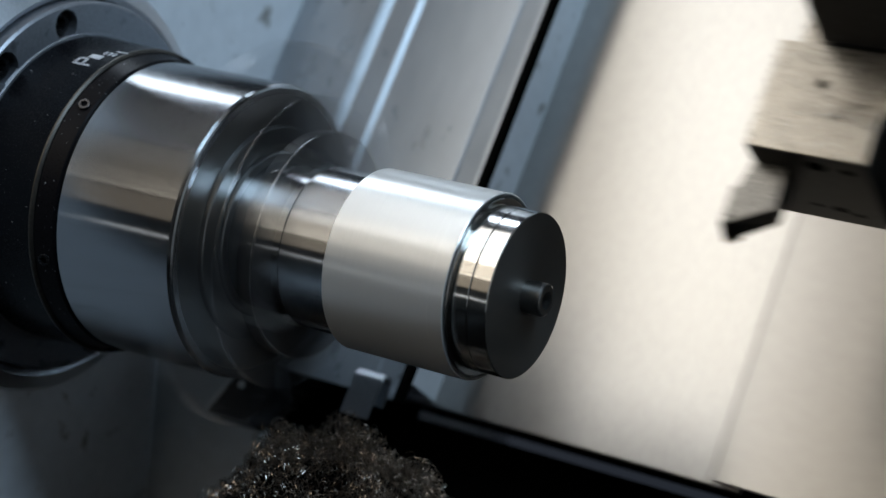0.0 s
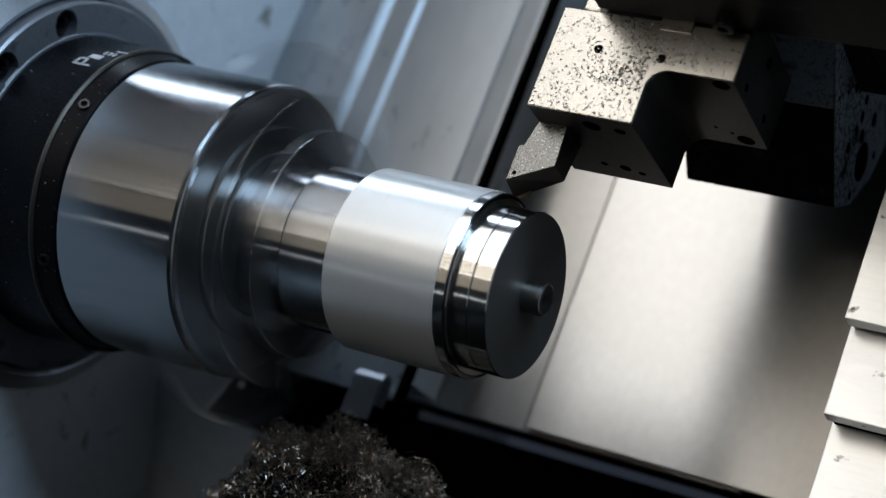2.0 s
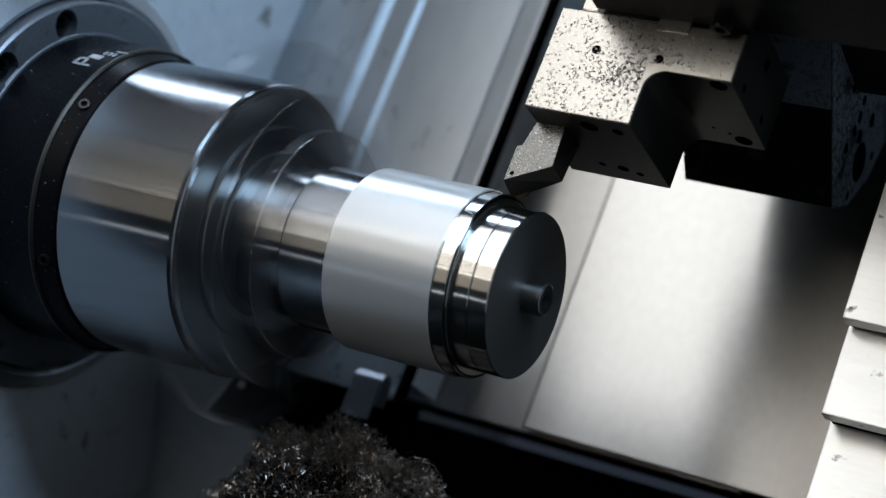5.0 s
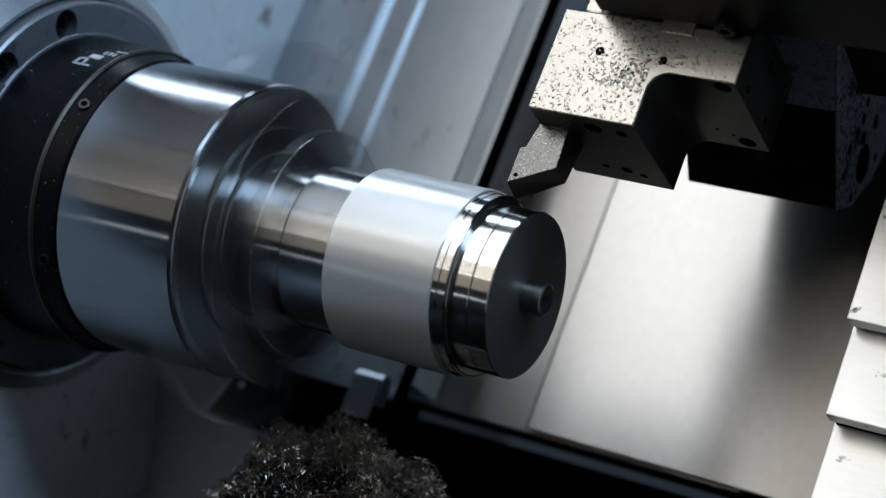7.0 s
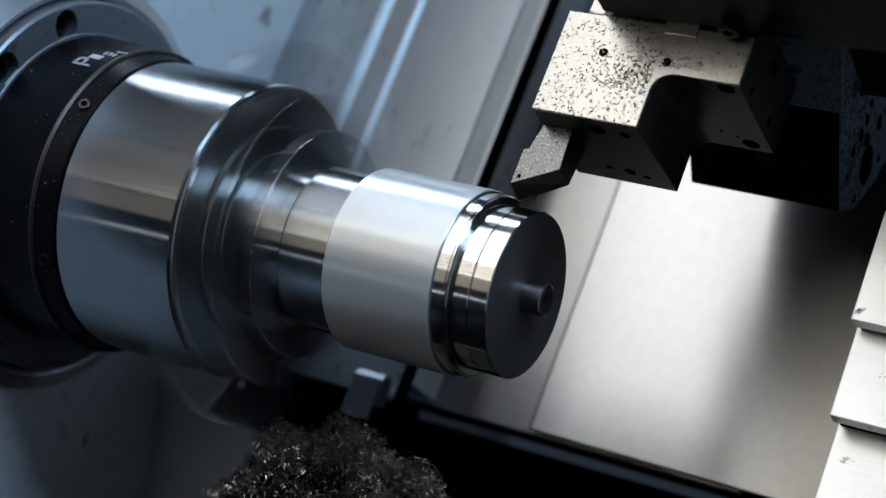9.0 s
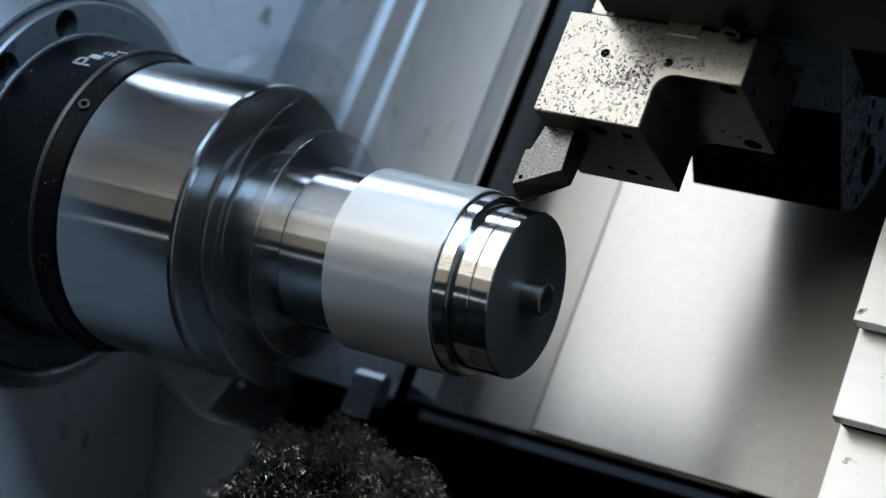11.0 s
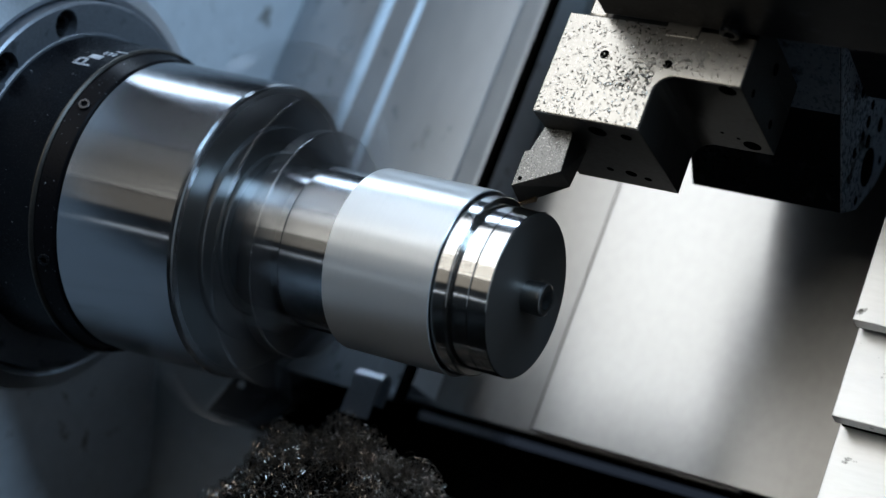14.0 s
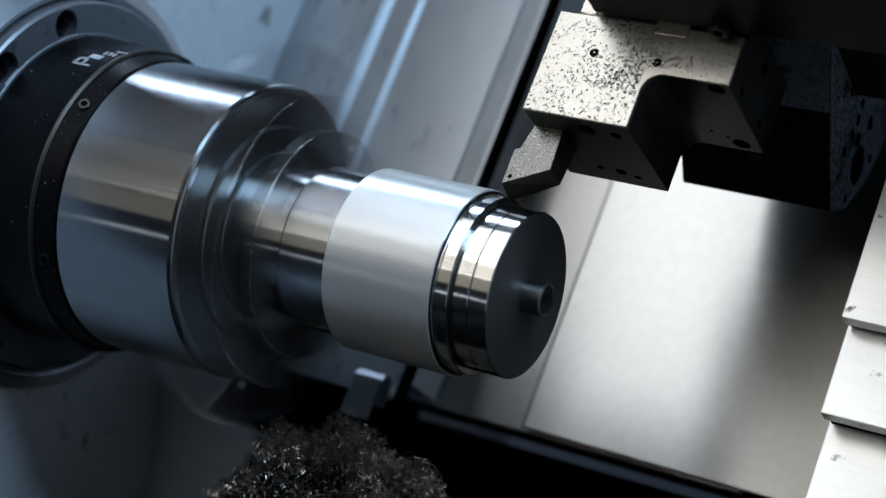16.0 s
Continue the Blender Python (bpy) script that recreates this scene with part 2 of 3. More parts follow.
# ---- setting ----
def setting():
    # headstock wall with the round opening for the spindle nose
    bm = bmesh.new()
    ring_r, steps = 86.0, 96
    inner = [(ring_r * math.cos(2 * math.pi * i / steps), ring_r * math.sin(2 * math.pi * i / steps)) for i in range(steps)]
    outer = []
    for a, b in inner:
        k = min(520 / max(abs(a), 1e-6), (130 if b > 0 else 520) / max(abs(b), 1e-6))
        rise = 0.866 * a + 0.5 * b          # the wall ends level above the spindle
        if rise > 0:
            k = min(k, 118 / rise)
        outer.append((a * k, b * k))
    rows = []
    for x, pts in ((-262, outer), (-232, outer), (-232, inner), (-262, inner)):
        rows.append([bm.verts.new(Vector((x, a, b)) * MM) for a, b in pts])
    for a, b in zip(rows, rows[1:] + rows[:1]):
        for i in range(steps):
            j = (i + 1) % steps
            bm.faces.new((a[i], a[j], b[j], b[i]))
    wall = solid("wall_headstock", bm, PAINT, "grey painted headstock wall with oil smudges", "wall", "structure")
    # bevelled rim round the opening
    rim = solid("trim_spindle_rim", turned([(-240, 80.5), (-228, 82.4), (-226.5, 85), (-230, 92), (-233, 94), (-240, 94)], 128), RIM, "worn bright rim round the spindle opening", "trim", "structure")

    # fixed guard sheet beside the headstock, folded lengthwise
    prof = [(-232, -107.0), (-187.5, -107.0), (-186.8, -107.3), (-182.6, -110.3), (-181.8, -110.6), (-169.6, -110.6), (-169.0, -110.8), (-166.6, -112.5), (-166.0, -112.7), (-116, -112.7), (-114.6, -112.9), (-113.4, -113.5), (-112.6, -113.7), (-103.5, -113.7), (-102.6, -112.0), (-100.5, -112.4)]
    under = [(x, n - 1.6) for x, n in reversed(prof)]
    sheet = solid("guard_sheet", prism(prof + under, -30, 420, "s"), GUARD, "folded stainless guard sheet beside the headstock", "guard sheet", "structure")
    # near-black strip stands for the shade in the gap between the sheets
    seal = solid("gap_dark_strip", box(-100.4, -97.4, -30, 420, -118, -111.4), SHADE, "black strip put into the gap between the sheets to darken it", "seal", "structure")
    # fixed bed sheet under the sliding cover
    bed = solid("bed_sheet", box(-100.6, 66, -28, 420, -116, -111.5, 0.8), SHEET, "brushed stainless sheet over the slanted bed", "bed cover", "structure", DEEP)
    # bed, casting, toe and pan carry the shade below in their black colour
    back = solid("bed_casting", box(-125, 480, -24, 420, -150, -126), SHADE, "machine bed below the guard sheets, coloured black for its shade", "machine bed", "structure", DEEP)
    foot = solid("guard_casting", box(-228, -127, -26, 420, -190, -130), SHADE, "casting under the guard sheet, coloured black for its shade", "machine bed", "structure")
    toe = solid("bed_toe_shade", box(-228, 480, -170, -29.5, -165, -142), SHADE, "black slab at the foot of the bed, put in as shade", "machine bed", "structure", DEEP)
    # pale panel added so the bed sheet mirrors something light here
    cheek = solid("reflection_cheek", box(-126.8, -101.2, -18, 420, -152, -115.5), PAINT, "pale panel added under the guard sheet to lighten the bed reflection", "guard sheet", "structure")
    flat = Matrix.Translation((0, 0, AX))
    pan = solid("floor_chip_pan", box(-262, 600, -700, 260, -222, -200), SHADE, "chip pan under the spindle, coloured black for its shade", "chip pan", "structure", flat)
    front = solid("wall_front", box(-262, 600, -700, -680, -200, -160), HALL, "front panel below the machine door, dark grey to weaken reflections", "wall", "structure", flat)
    side = solid("wall_right", box(600, 620, -700, 460, -200, 500), PAINT, "grey painted end wall of the machine", "wall", "structure", flat)
    # the unseen hall in front of the machine: a wall with a barred window
    hall = Matrix.Translation((0, 0, AX))
    # wall added to close the hall, low grey to keep steel reflections dark
    solid("wall_hall", joined(box(-3600, -1600, -2000, -1950, -1050, 3400), box(-100, 2400, -2000, -1950, -1050, 3400), box(-1600, -100, -2000, -1950, -1050, 750), box(-1600, -100, -2000, -1950, 2750, 3400)), HALL, "unseen workshop wall added round the window, dark grey to weaken reflections", "wall", "structure", hall)
    solid("machine_base", box(-258, 616, -696, 456, -1049, -223, 4), HALL, "dim grey base of the lathe on the workshop floor", "machine base", "structure", hall)
    solid("floor_hall", box(-3600, 2400, -1950, 900, -1090, -1050), HALL, "dim grey workshop floor under the machine", "floor", "structure", hall)
    win = thing("window_1", "tall barred factory window full of daylight", "window", kind="structure", m=hall)
    bars = (-1585, -1217, -850, -482, -115)
    part("window_frame", joined(*[box(x - 15, x + 15, -1965, -1935, 750, 2750) for x in bars], *[box(-1600, -100, -1963, -1937, z - 14, z + 14) for z in (764, 960, 1160, 1400, 1680, 2000, 2350, 2736)]), SHADE, win)
    for x in bars[:-1]:
        part("pane", box(x + 8, x + 362, -1985, -1980, 760, 2740), SKYGLOW, win, "bright pane")
    apron = solid("wall_apron", box(-232, -172, 77, 90, -200, -72), APRON, "grey painted apron panel below the spindle", "wall", "structure", flat)
    rear = solid("wall_rear", box(-262, 620, 440, 460, -200, 500), PAINT, "grey painted rear wall of the machine", "wall", "structure", flat)


setting()


# ---- chuck ----
def on_drum(r, ang, x):
    """The pose on a drum about the spindle: local x along the spindle, z outward."""
    a = radians(ang)
    return Matrix(((1, 0, 0, x * MM), (0, math.sin(a), math.cos(a), r * MM * math.cos(a)), (0, -math.cos(a), math.sin(a), r * MM * math.sin(a)), (0, 0, 0, 1)))


SCREWS = (42.6, 72.4, 132.6, 162.4, 222.6, 252.4, 312.6, 345.5)      # flange screws, degrees about the spindle


def chuck():
    th = thing("collet_chuck", "black oxide collet chuck with engraved letters on a flange", "chuck")
    holes = [[(72.9 * math.cos(a) + p, 72.9 * math.sin(a) + q) for p, q in ring_points(6.6, 24)] for a in (radians(v) for v in SCREWS)]
    face = plate_with_holes(ring_points(80.2, 128), [ring_points(60, 96)] + holes, -221.7, -236)
    edge = turned([(-236, 81.2), (-222.6, 81.2), (-221.7, 80.2)], 128, closed=False)
    part("flange", joined(face, edge), FLANGE, th, "oily grey steel mounting flange")
    for v in SCREWS:
        a = radians(v)
        socket_screw("flange_screw", at(-231, 73 * math.cos(a), 73 * math.sin(a)), 5.6, 6.0, th)
    part("body", turned([(-222.5, 40), (-222.5, 66.8), (-221, 66.4), (-189, 65.6), (-188.0, 64.6), (-188.0, 40)], 160), BLACK, th)
    part("nose_edge", turned([(-189.0, 65.66), (-188.4, 65.55), (-187.6, 64.7), (-187.5, 64.3)], 160, closed=False), DULL, th, "worn edge of the nose")
    part("joint_ring", turned([(-222.2, 66), (-222.2, 68.2), (-221.0, 67.4), (-221.0, 66)], 160), FLANGE, th, "worn joint between flange and body")
    part("front_ring", turned([(-188, 45), (-188, 64.2), (-186.8, 63.9), (-179.4, 62.4), (-178.6, 61.8), (-178.6, 45)], 160), RING, th, "speckled black front ring")
    for ang in (15, 75, 135, 195, 255, 315):
        socket_screw("ring_screw", on_drum(62.3, ang, -183.5) @ pose(0, 0, 0, 0, -72), 2.6, 2.0, th, "small black set screw")
    for x, ang, w, h in ((-199.5, 57.5, 9.0, 1.0), (-203, 55.2, 1.4, 3.6), (-199.2, 55.2, 1.2, 3.4), (-201, 53.6, 3.6, 1.0),
                         (-197.6, 51.0, 6.2, 3.4), (-196.4, 46.8, 1.0, 3.2), (-194.0, 46.8, 1.0, 3.2), (-191.8, 46.8, 1.0, 3.2), (-191.4, 43.2, 6.0, 0.9)):
        part("engraved_bar", placed(box(-w / 2, w / 2, -h / 2, h / 2, -0.3, 0.12), on_drum(66.4 - (x + 221) * 0.025, ang, x)), PALE, th, "pale engraved bar")
    return th


chuck()


# ---- workpiece ----
def sector(r0, r1, x0, x1, mid, width, steps=8, bevel=0.3):
    """A curved segment about the spindle, from r0 to r1, width degrees wide."""
    arc = [radians(mid - width / 2 + width * i / steps) for i in range(steps + 1)]
    return prism([(r1 * math.cos(a), r1 * math.sin(a)) for a in arc] + [(r0 * math.cos(a), r0 * math.sin(a)) for a in reversed(arc)], x0, x1, "x", bevel)


def workpiece():
    th = thing("workpiece", "turned steel arbor with polished end disc, spinning in the chuck", "workpiece")
    part("large_shoulder", turned([(-178.4, 20), (-178.4, 61.2), (-177.6, 61.7), (-122.5, 61.2)], 192, closed=False), GROUND, th, "large ground steel shoulder")
    part("chamfer", turned([(-122.5, 61.2), (-121.3, 60.5), (-120.9, 59.6), (-120.9, 57)], 192, closed=False), STEEL, th, "bright chamfered rim")
    part("shoulder_face", turned([(-121.2, 57.2), (-120.9, 57.1), (-120.9, 20)], 160, closed=False), FACE, th, "dull faced shoulder")
    part("collar", turned([(-121.5, 20), (-121.5, 45), (-119.4, 44.2), (-119.0, 43.5), (-119.0, 34.4), (-118, 34), (-117.6, 33.4), (-117.6, 20)], 160), FACE, th, "stepped inner collar")
    for i in range(6):
        a = 60 * i
        jaw = part("jaw", joined(sector(58, 73, -119.5, -112, a, 1.0, 2), sector(72.5, 77.5, -119.8, -110.5, a, 2.0, 3)), JAW, th, "blackened master jaw")
        part("jaw_pad", sector(77.6, 79.5, -120.4, -110, a, 3.2, 4), GROUND, jaw, "ground jaw end")
        part("outer_step", sector(38, 60.0, -120.6, -101.2, a + 12, 8.0, 5), JAW, jaw, "blackened soft jaw step")
        # bright strips at the step edges draw the ghost lines of the spinning jaws
        part("outer_edge", sector(59.2, 60.5, -102.0, -101.0, a + 12, 8.2, 5, 0.2), STEEL, jaw, "bright strip along the jaw edge")
        part("inner_step", sector(33.5, 46.1, -100.9, -94.2, a + 14, 19.0, 7), JAW, jaw, "blackened inner step")
        part("inner_edge", sector(45.6, 46.5, -94.9, -94.0, a + 14, 19.2, 7, 0.2), STEEL, jaw, "bright strip along the jaw edge")
    part("neck", turned([(-122, 8), (-122, 30.2), (-110, 30.2), (-92, 30.0), (-91.4, 30), (-91.4, 8)], 160), STEEL, th)
    part("step", turned([(-92, 8), (-92, 32.3), (-91.2, 32.8), (-69, 32.8), (-68.5, 8)], 160), STEEL, th)
    part("sleeve", turned([(-69, 31), (-69, 35.6), (-68.4, 36.3), (-24, 36.4), (-22.0, 36.4), (-22.0, 31)], 192), SATIN, th, "satin turned steel sleeve")
    part("core", turned([(-60, 8), (-60, 34.38), (-15.6, 34.38), (-15.4, 34.1), (-15.4, 30.6), (-13, 30.4), (-13, 8)], 160), BRIGHT, th, "freshly turned step")
    part("back_disc", turned([(-14.5, 8), (-14.5, 31.7), (-14.2, 32.0), (-8.3, 32.0), (-8.1, 31.8), (-8.1, 8)], 160), BRIGHT, th, "polished steel disc")
    part("end_disc", turned([(-7.9, 8), (-7.9, 31.8), (-7.6, 32.0), (-0.5, 32.0), (-0.2, 31.7), (-0.2, 8)], 160), BRIGHT, th, "polished steel end disc")
    # the dark bed that this face mirrors is put into its base colour
    part("end_face", turned([(-0.4, 31.5), (-0.1, 31.6), (0, 31.4), (0, 0.2)], 160, closed=False), ENDFACE, th, "finely faced end face, its dark reflection put into the colour")
    part("clamp_screw", placed(screw_head(6.5, 8.0, 48), at(0, 0, 0)), SCREW, th, "grey socket head cap screw")
    return th


def cut_layers(th):
    """The layers of stock that the passes of the tool push back, one under the other."""
    out = []
    for k in range(6):
        r = 36.36 - 0.33 * k
        out.append(part("stock_layer", turned([(-44, 30), (-44, r), (-16.1, r), (-15.8, r - 0.2), (-15.8, 30)], 160), SATIN if k == 0 else BRIGHT, th))
    return out


arbor = workpiece()
layers = cut_layers(arbor)


# ---- tool and turret ----
def tool_block():
    th = thing("tool_holder_block", "nickel-plated tool holder block covered with steel chips", "tool holder")
    notch = round_between([(30.2, 63), (30.2, 85.7), (62, 85.7)], 7.5)
    outline = [(-12.8, 62.8), (30.2, 62.8), *notch, (62, 85.7), (62, 105.0), (-12.4, 105.0)]
    # the sides get a much darker steel than the top face
    part("body", prism(outline, -26.3, 28.4, "n", 0.45), DULL, th, "dull holder body, darker than its top face")
    part("top_face", prism(outline, 28.45, 30.0, "n", 0.4), NICKEL, th, "top face, lighter than the sides")
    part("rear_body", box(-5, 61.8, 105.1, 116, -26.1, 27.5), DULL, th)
    up = pose(0, 0, 0, 0, -90, 0)          # local x to n
    down = pose(0, 0, 0, 0, 0, -90)        # local x to -s
    for x, s in ((7.3, 89.8), (32.6, 89.9)):
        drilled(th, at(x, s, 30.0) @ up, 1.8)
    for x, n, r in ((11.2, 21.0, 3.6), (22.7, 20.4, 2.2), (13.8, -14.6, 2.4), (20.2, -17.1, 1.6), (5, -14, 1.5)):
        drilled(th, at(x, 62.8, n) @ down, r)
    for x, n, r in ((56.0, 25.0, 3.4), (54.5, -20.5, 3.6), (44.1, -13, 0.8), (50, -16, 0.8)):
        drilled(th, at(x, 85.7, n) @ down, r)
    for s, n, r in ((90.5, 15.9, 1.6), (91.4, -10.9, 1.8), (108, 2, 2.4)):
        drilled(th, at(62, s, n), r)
    part("locating_key", box(27.7, 40.5, 101.2, 109, 29.6, 30.7, 0.2), NICKEL, th, "small pale locating key")
    # chips stuck to the face
    rng = random.Random(11)
    vs, fs = [], []
    for k in range(860):
        if k < 330:
            x, s = rng.uniform(-12.3, 29.7), 63.2 + 40 * rng.random() ** 1.5
        elif k < 650:
            x, s = rng.gauss(23, 7), rng.gauss(82.5, 4.5)
        else:
            x, s = rng.gauss(37, 10), rng.gauss(93, 5)
        if not (-12.2 < x < 61.5 and 63.3 < s < 104.5) or (x > 29 and s < 87.5):
            continue
        size, turn = rng.uniform(0.2, 0.75) * (1.5 if rng.random() < 0.12 else 1), rng.uniform(0, 6.3)
        bend, m = rng.uniform(0.4, 3.2), rng.randint(3, 6)
        w = rng.uniform(0.15, 0.4)
        base = len(vs)
        for i in range(m + 1):
            a = bend * (i / m - 0.5)
            px, ps = size * math.sin(a) / max(bend, 0.5) * 2, size * (1 - math.cos(a))
            for q in (-w / 2, w / 2):
                lx, ly = px + q * 0.5, ps + q
                vs.append(Vector((x + lx * math.cos(turn) - ly * math.sin(turn), s + lx * math.sin(turn) + ly * math.cos(turn), 30.02 + 0.35 * size * math.sin(math.pi * i / m) + (0.18 if q > 0 else 0))) * MM)
        for i in range(m):
            q = base + 2 * i
            fs.append((q, q + 1, q + 3, q + 2))
    # beads of coolant and grit
    for k in range(420):
        x, s = (rng.uniform(-12, 29), 63.5 + 40 * rng.random()) if k < 220 else (rng.gauss(24, 9), rng.gauss(84, 7)) if k < 320 else (rng.gauss(42, 9), rng.gauss(94, 5))
        if not (-12 < x < 61 and 63.8 < s < 104) or (x > 28.8 and s < 88):
            continue
        r, turn = rng.uniform(0.15, 0.55), rng.uniform(0, 6.3)
        base = len(vs)
        for rr, hh in ((1.0, 0.0), (0.75, 0.3), (0.35, 0.45)):
            for i in range(7):
                a = turn + i * 6.2832 / 7
                wob = 1 + 0.25 * math.sin(2 * a + k)
                vs.append(Vector((x + r * rr * wob * math.cos(a), s + r * rr * math.sin(a), 30.0 + r * hh)) * MM)
        for q in range(2):
            for i in range(7):
                j = (i + 1) % 7
                fs.append((base + 7 * q + i, base + 7 * q + j, base + 7 * q + 7 + j, base + 7 * q + 7 + i))
        fs.append(tuple(base + 14 + i for i in range(7)))
    me = bpy.data.meshes.new("chip_litter")
    me.from_pydata(vs, [], fs)
    me.materials.append(CHIP)
    ob = new("chip_litter", me)
    ob.parent = th
    tagged(ob, "small curled steel chips stuck in coolant", kind="stuff")
    return th


def cutter():
    th = thing("turning_tool", "steel turning tool with a clamped carbide insert", "turning tool")
    # bar in the block, its head cut back under the tip
    head = [(-12.4, 62.7), (-14.9, 52.2), (-16.9, 51.6), (-17.0, 37.0), (0.5, 46.2), (-0.4, 62.7)]
    low_at = ((0, 0, 0), (0, 0, 0), (-0.4, 0, 0), (-1.9, -1.0, 0.6), (-2.3, 0.8, 0.0), (0, 0, 0))
    bm = bmesh.new()
    top = [bm.verts.new(Vector((x, s, 16)) * MM) for x, s in head]
    low = [bm.verts.new(Vector((x + dx, s + ds, dn)) * MM) for (x, s), (dx, ds, dn) in zip(head, low_at)]
    bm.faces.new(top)
    bm.faces.new(low)
    for i in range(6):
        bm.faces.new((top[i], top[(i + 1) % 6], low[(i + 1) % 6], low[i]))
    # shank sides use a darker steel than the upper face
    part("shank", bm, DULL, th, "dull steel tool shank, darker than its top", 20)
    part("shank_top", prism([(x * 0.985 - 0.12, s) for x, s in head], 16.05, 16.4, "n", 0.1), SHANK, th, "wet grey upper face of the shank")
    drilled(th, at(-14.5, 40.4, 16.4) @ pose(0, 0, 0, 0, -90, 0), 0.85, "pin_hole")
    part("insert", prism([(-19.0, 35.9), (-18.7, 35.6), (-13.0, 38.6), (-13.0, 42), (-18.6, 42)], -0.3, 2.0, "n", 0.12), GOLD, th, "bronze coated carbide insert")
    return th


def turret():
    th = thing("tool_turret", "black wet tool turret with bolt holes", "turret")
    sec = [(86.8, -75), (111.2, -36.3), (128, -10), (150, 0), (260, 0), (260, -150), (160, -125), (134.8, -113.9), (115.3, -107.1), (96.1, -91.5)]
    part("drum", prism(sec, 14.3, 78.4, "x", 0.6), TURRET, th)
    # bluish sheen of end face and facet is put into their grey
    part("drum_face", prism(sec, 78.45, 79.2, "x", 0.2), DRUM, th, "wet drilled end face, its bluish sheen put in as grey")
    part("top_facet", prism([(111.8, -35.9), (128, -10.6), (127.4, -10.0), (111.2, -35.4)], 16, 78.2, "x"), DRUM, th, "turret facet with its bluish sheen put in as grey")
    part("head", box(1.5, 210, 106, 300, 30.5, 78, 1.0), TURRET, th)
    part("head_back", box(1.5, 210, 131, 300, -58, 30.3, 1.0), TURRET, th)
    part("mount_lug", box(-6, 1.4, 106.0, 130, 20, 28, 0.8), NICKEL, th, "wet speckled mounting lug")
    part("boss", placed(turned([(0, 0.1), (0, 30), (-2, 32), (-40, 32)], 64, closed=False), at(128, 141, 62)), TURRET, th, "round brownish turret boss")
    socket_screw("head_screw", at(54, 106, 36) @ pose(0, 0, 0, 0, 0, -90), 4.0, 4.0, th)
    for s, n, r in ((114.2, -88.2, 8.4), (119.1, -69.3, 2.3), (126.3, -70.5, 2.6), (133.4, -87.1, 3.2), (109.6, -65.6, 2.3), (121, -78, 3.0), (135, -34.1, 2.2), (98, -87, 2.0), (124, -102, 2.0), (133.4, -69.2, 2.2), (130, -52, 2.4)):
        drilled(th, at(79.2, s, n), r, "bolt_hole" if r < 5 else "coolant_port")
    part("wire_clip", wire_loop(), BOLT, th, "small bent wire clip")
    return th


def wire_loop():
    return joined(*[placed(turned([(0, 0.01), (0, 0.45), (l, 0.45), (l, 0.01)], 8, closed=False), at(*p) @ pose(0, 0, 0, 0, 0, rz)) for l, p, rz in ((8, (66, 110.5, -36), 62), (8, (71, 110.5, -36), 62), (5, (69.7, 117.5, -35.2), 0))])


COVER_TILT = at(-31, 0, -106.4) @ pose(0, 0, 0, 0, 1.0) @ at(31, 0, 108.6)     # the cover falls slightly away from the chuck


def slide_cover():
    th = thing("sliding_bed_cover", "brushed stainless sliding cover sheet on the bed", "bed cover", m=DEEP @ COVER_TILT)
    part("sheet", box(-31, 250, -27, 420, -110.8, -108.6, 0.6), SHEET, th)
    part("edge_fold", box(-31.6, -31.02, -27, 420, -111, -108.9), DULL, th, "dark edge of the cover sheet")
    return th


def way_cover():
    th = thing("telescopic_way_cover", "pale telescopic way cover with stepped plates", "way cover")
    for s0, s1, n in ((34.2, 240, -47), (-0.5, 60, -59), (-120, 20, -75)):
        plate = part("plate", box(104, 330, s0, s1, n - 8.5, n, 0.6), COVER, th)
        part("wiper", box(105.2, 330, s0 + 1.2, s1, n - 16, n - 8.52), SHADE, plate, "black rubber wiper")
    return th


block, tool, drum, cover, plates = tool_block(), cutter(), turret(), slide_cover(), way_cover()


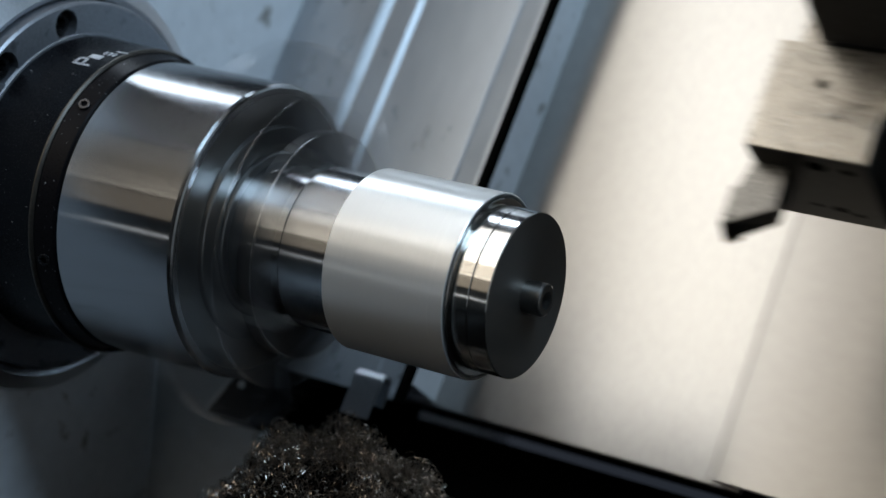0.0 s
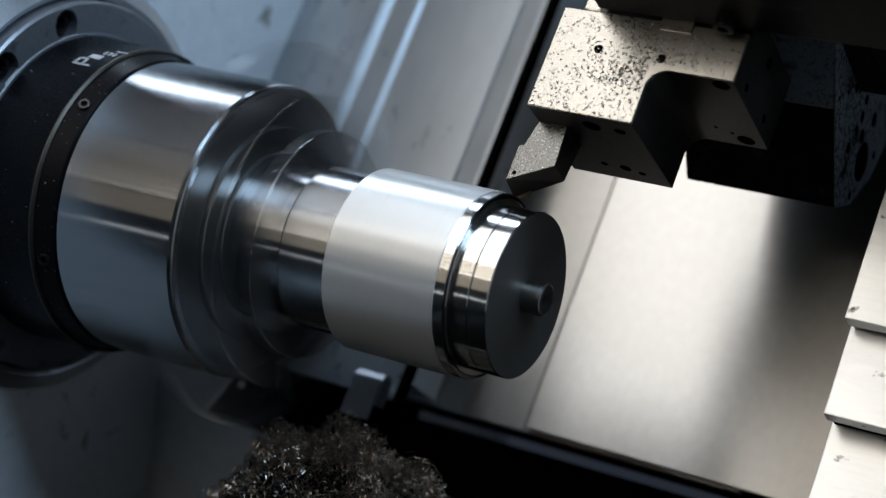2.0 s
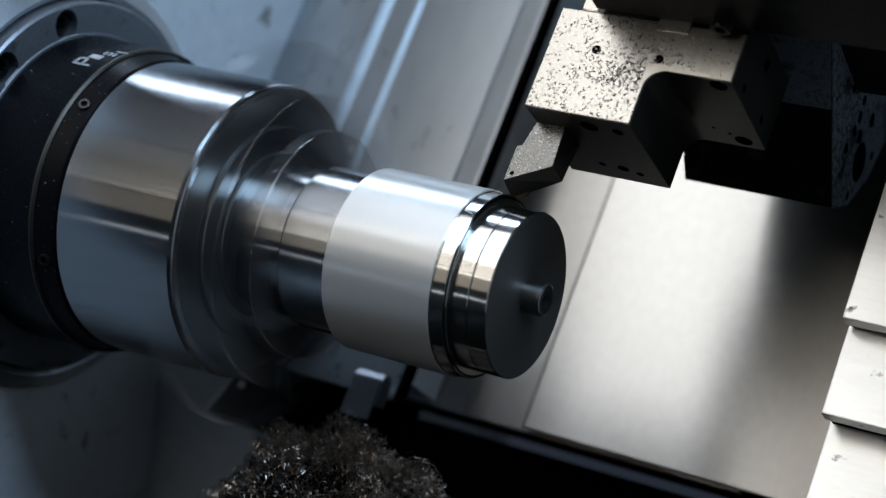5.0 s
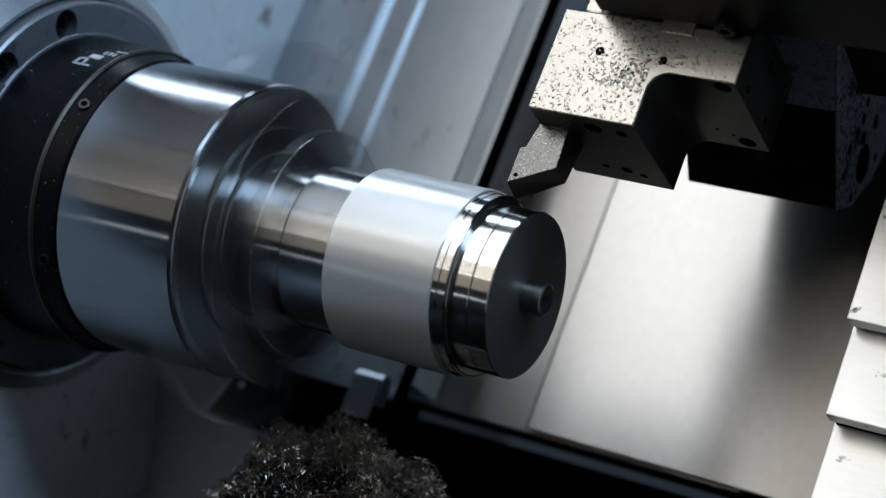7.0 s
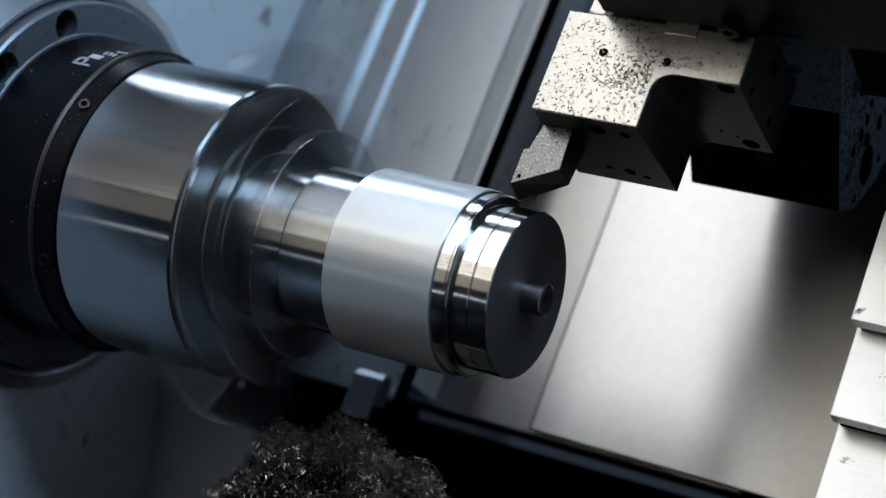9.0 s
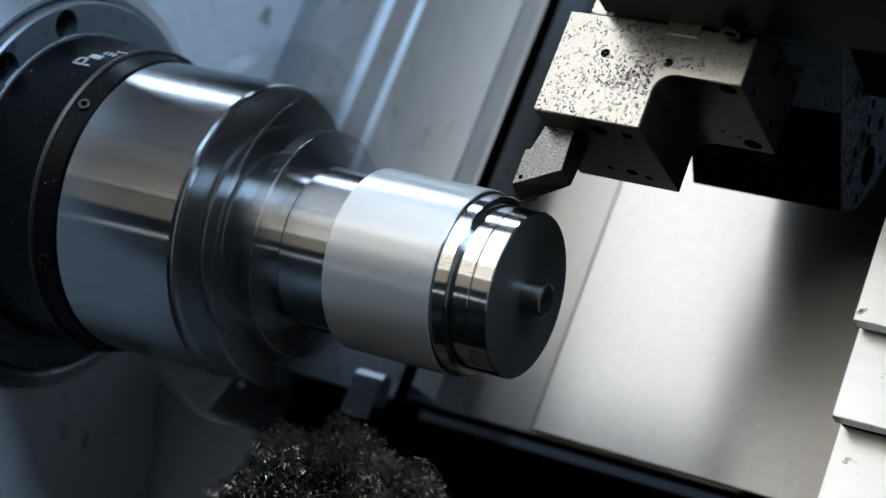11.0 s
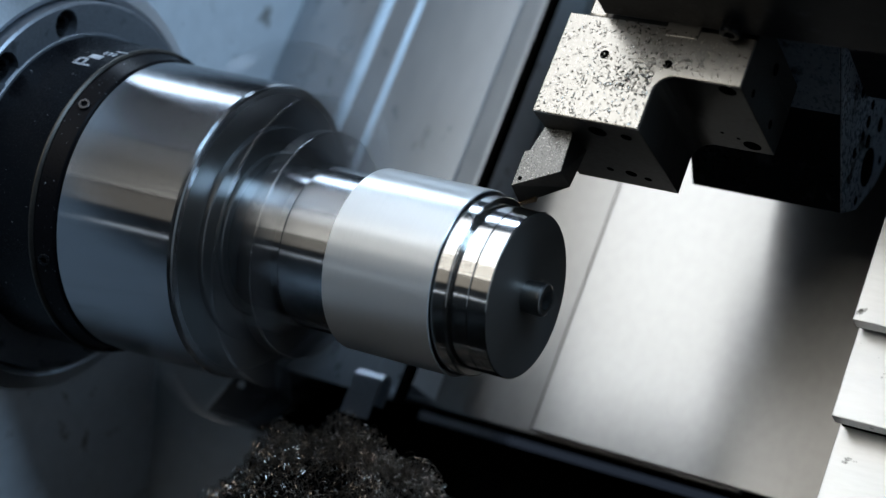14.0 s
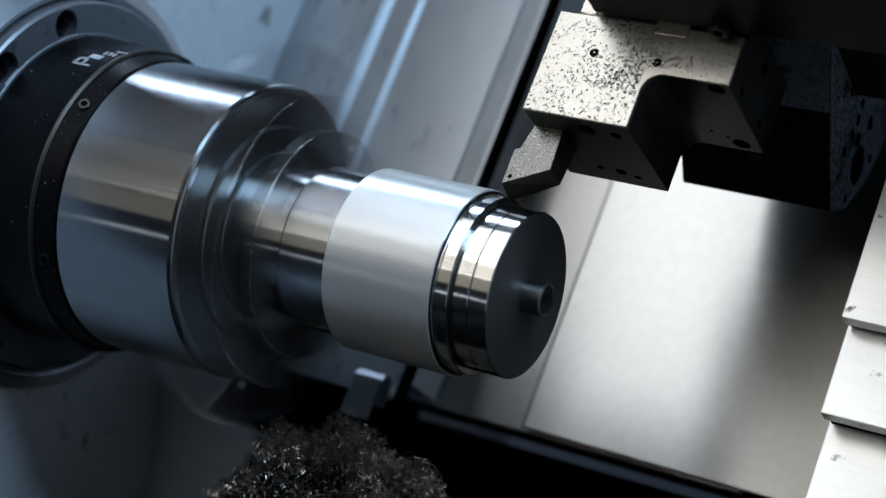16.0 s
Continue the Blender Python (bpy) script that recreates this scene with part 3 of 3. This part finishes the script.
# ---- swarf ----
def swarf():
    rng = random.Random(5)
    bm_v, bm_f = [], []
    for k in range(9500):
        rho, th = math.sqrt(rng.random()) * 1.02, rng.uniform(0, 6.2832)
        lump = 1 + 0.07 * math.sin(3 * th + 1) + 0.05 * math.sin(7 * th)
        top = 80 * max(0.0, 1 - rho ** 2.6) ** 0.6 * (0.92 + 0.12 * math.sin(9 * rho * math.cos(th)) * math.cos(8 * rho * math.sin(th)))
        deep = rng.random() ** 2
        c = Vector((-81 + 66 * rho * lump * math.cos(th), 8 + 58 * rho * lump * math.sin(th), -154 + top - 18 * deep - (40 * rng.random() if rho > 0.9 else 0)))
        turn = Euler((rng.uniform(0, 6.3), rng.uniform(0, 6.3), rng.uniform(0, 6.3))).to_matrix()
        r, pitch, n = rng.uniform(0.6, 2.2) * (2.2 if rng.random() < 0.06 else 1), rng.uniform(0.4, 2.5), rng.randint(7, 18)
        wd = rng.uniform(0.15, 0.36)
        base = len(bm_v)
        for i in range(n):
            a = i * 0.62
            for h in (-wd / 2, wd / 2):
                p = c + turn @ Vector((r * math.cos(a), r * math.sin(a), pitch * a / 6.28 + h))
                bm_v.append(p * MM)
        for i in range(n - 1):
            q = base + 2 * i
            bm_f.append((q, q + 1, q + 3, q + 2))
    # black dome under the curls, standing in for the shade between them
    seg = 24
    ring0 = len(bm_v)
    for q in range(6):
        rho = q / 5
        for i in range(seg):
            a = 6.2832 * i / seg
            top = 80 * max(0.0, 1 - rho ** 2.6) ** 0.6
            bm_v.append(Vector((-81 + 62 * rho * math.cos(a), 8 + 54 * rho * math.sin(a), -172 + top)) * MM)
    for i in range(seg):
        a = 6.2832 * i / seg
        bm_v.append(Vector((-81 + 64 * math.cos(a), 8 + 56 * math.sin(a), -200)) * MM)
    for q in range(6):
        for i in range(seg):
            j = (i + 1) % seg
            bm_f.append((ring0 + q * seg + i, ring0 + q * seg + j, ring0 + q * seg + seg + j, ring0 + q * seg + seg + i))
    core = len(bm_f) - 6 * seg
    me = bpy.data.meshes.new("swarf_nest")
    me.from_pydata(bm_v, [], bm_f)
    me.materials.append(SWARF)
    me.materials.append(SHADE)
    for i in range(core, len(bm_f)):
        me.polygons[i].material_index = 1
    ob = new("swarf_nest", me)
    ob.matrix_world = Matrix.Translation((0, 0, AX))
    tagged(ob, "tangled nest of curled oily steel swarf in the pan", "swarf", "", "stuff")


swarf()


# ---- small fittings below the spindle ----
def fittings():
    strap = thing("bent_strap", "bent galvanized strap hooked under the guard sheet", "strap")
    loop = [(-27 - 17.5, -98), (-27, -98)] + [(-27 + 5 * math.sin(radians(a)), -103 + 5 * math.cos(radians(a))) for a in range(0, 181, 20)] + [(-36, -108)]
    inner = [(s - (0 if 2 <= i <= 11 else 0), n - 1.1) if i < 2 else (-27 + 3.9 * math.sin(radians((i - 2) * 20)), -103 + 3.9 * math.cos(radians((i - 2) * 20))) if i < 12 else (s, n + 1.1) for i, (s, n) in enumerate(loop)]
    part("band", prism(loop + inner[::-1], -116, -101.5, "x"), ZINC, strap)
    lug = thing("apron_bracket", "dark apron bracket with a bright edge and one screw", "bracket")
    part("plate", prism([(-181, -62), (-158, -62), (-150, -44), (-158, -30), (-172, -36)], -112, -96, "n", 0.8), TURRET, lug)
    # edge and screw take the pale apron paint so that they stand out
    part("edge", prism([(-182.2, -62), (-180.8, -62), (-170.8, -35), (-173, -36)], -98, -95, "n", 0.3), APRON, lug, "pale edge strip")
    part("screw", placed(screw_head(1.8, 1.4), at(-168.5, -46, -96) @ pose(0, 0, 0, 0, -90, 0)), APRON, lug, "pale screw head")
    corner = thing("guard_corner", "bright folded corner of the guard sheet", "guard sheet", kind="structure")
    part("fold", prism([(-159, -31), (-154, -31), (-136, -8), (-141, -8)], -101, -98.6, "n", 0.4), ZINC, corner)
    rivet = thing("rivet", "small bright rivet in the guard sheet", "rivet")
    part("head", placed(turned([(-0.5, 2.0), (0.4, 2.0), (1.2, 1.5), (1.6, 0.6), (1.7, 0.01)], 20, closed=False), at(-172.2, 83.1, -110.6) @ pose(0, 0, 0, 0, -90, 0)), PALE, rivet)


fittings()


# ---- movement ----
def motions():
    # feed (along x) and infeed (along s) of the carriage in millimetres
    steps = [(0.0, 85.5, 0.9), (0.1, 60.5, 0.9), (0.2, 36.5, 0.9), (0.3, 16.5, 0.9), (0.4, 5.6, 0.9), (0.5, 2.6, 0.85)]
    starts = [(0.6, 2.3), (3.25, 2.2), (5.9, 2.3), (8.4, 2.4), (11.05, 2.4), (13.85, 2.3)]
    for k, (t0, x0) in enumerate(starts):
        s = 0.75 - 0.36 * k
        last = k == len(starts) - 1
        t1 = 16.0 if last else starts[k + 1][0] - 0.55
        steps.append((t0, x0, s))
        steps.append((t1, x0 - (t1 - t0) * 2.0, s))
        if not last:
            steps.append((t1 + 0.12, x0 - (t1 - t0) * 2.0 + 0.2, s + 0.4))
            steps.append((t1 + 0.45, x0 - 0.3, s + 0.2))
    rows = [(t, MACH @ at(x, s, 0)) for t, x, s in steps]
    for ob in (block, tool, drum):
        walk(ob, rows)
    flat_rows = [(t, MACH @ at(x, 0, 0)) for t, x, s in steps]
    walk(plates, flat_rows)
    walk(cover, [(t, DEEP @ at(x, 0, 0) @ COVER_TILT) for t, x, s in steps])
    # spindle
    spin = [(i / 30, MACH @ pose(0, 0, 0, 84 * i)) for i in range(481)]
    walk(arbor, spin)
    # each pass pushes one layer back
    for k, ob in enumerate(layers):
        t0 = starts[k][0] + 0.1
        t1 = 16.0 if k == 5 else starts[k + 1][0] - 0.55
        go = [(0.0, at(0, 0, 0)), (t0, at(0, 0, 0)), (t1, at(-6.0 if k < 5 else -4.6, 0, 0))]
        if t1 < 16.0:
            go.append((16.0, at(-6.0, 0, 0)))
        walk(ob, go)


motions()
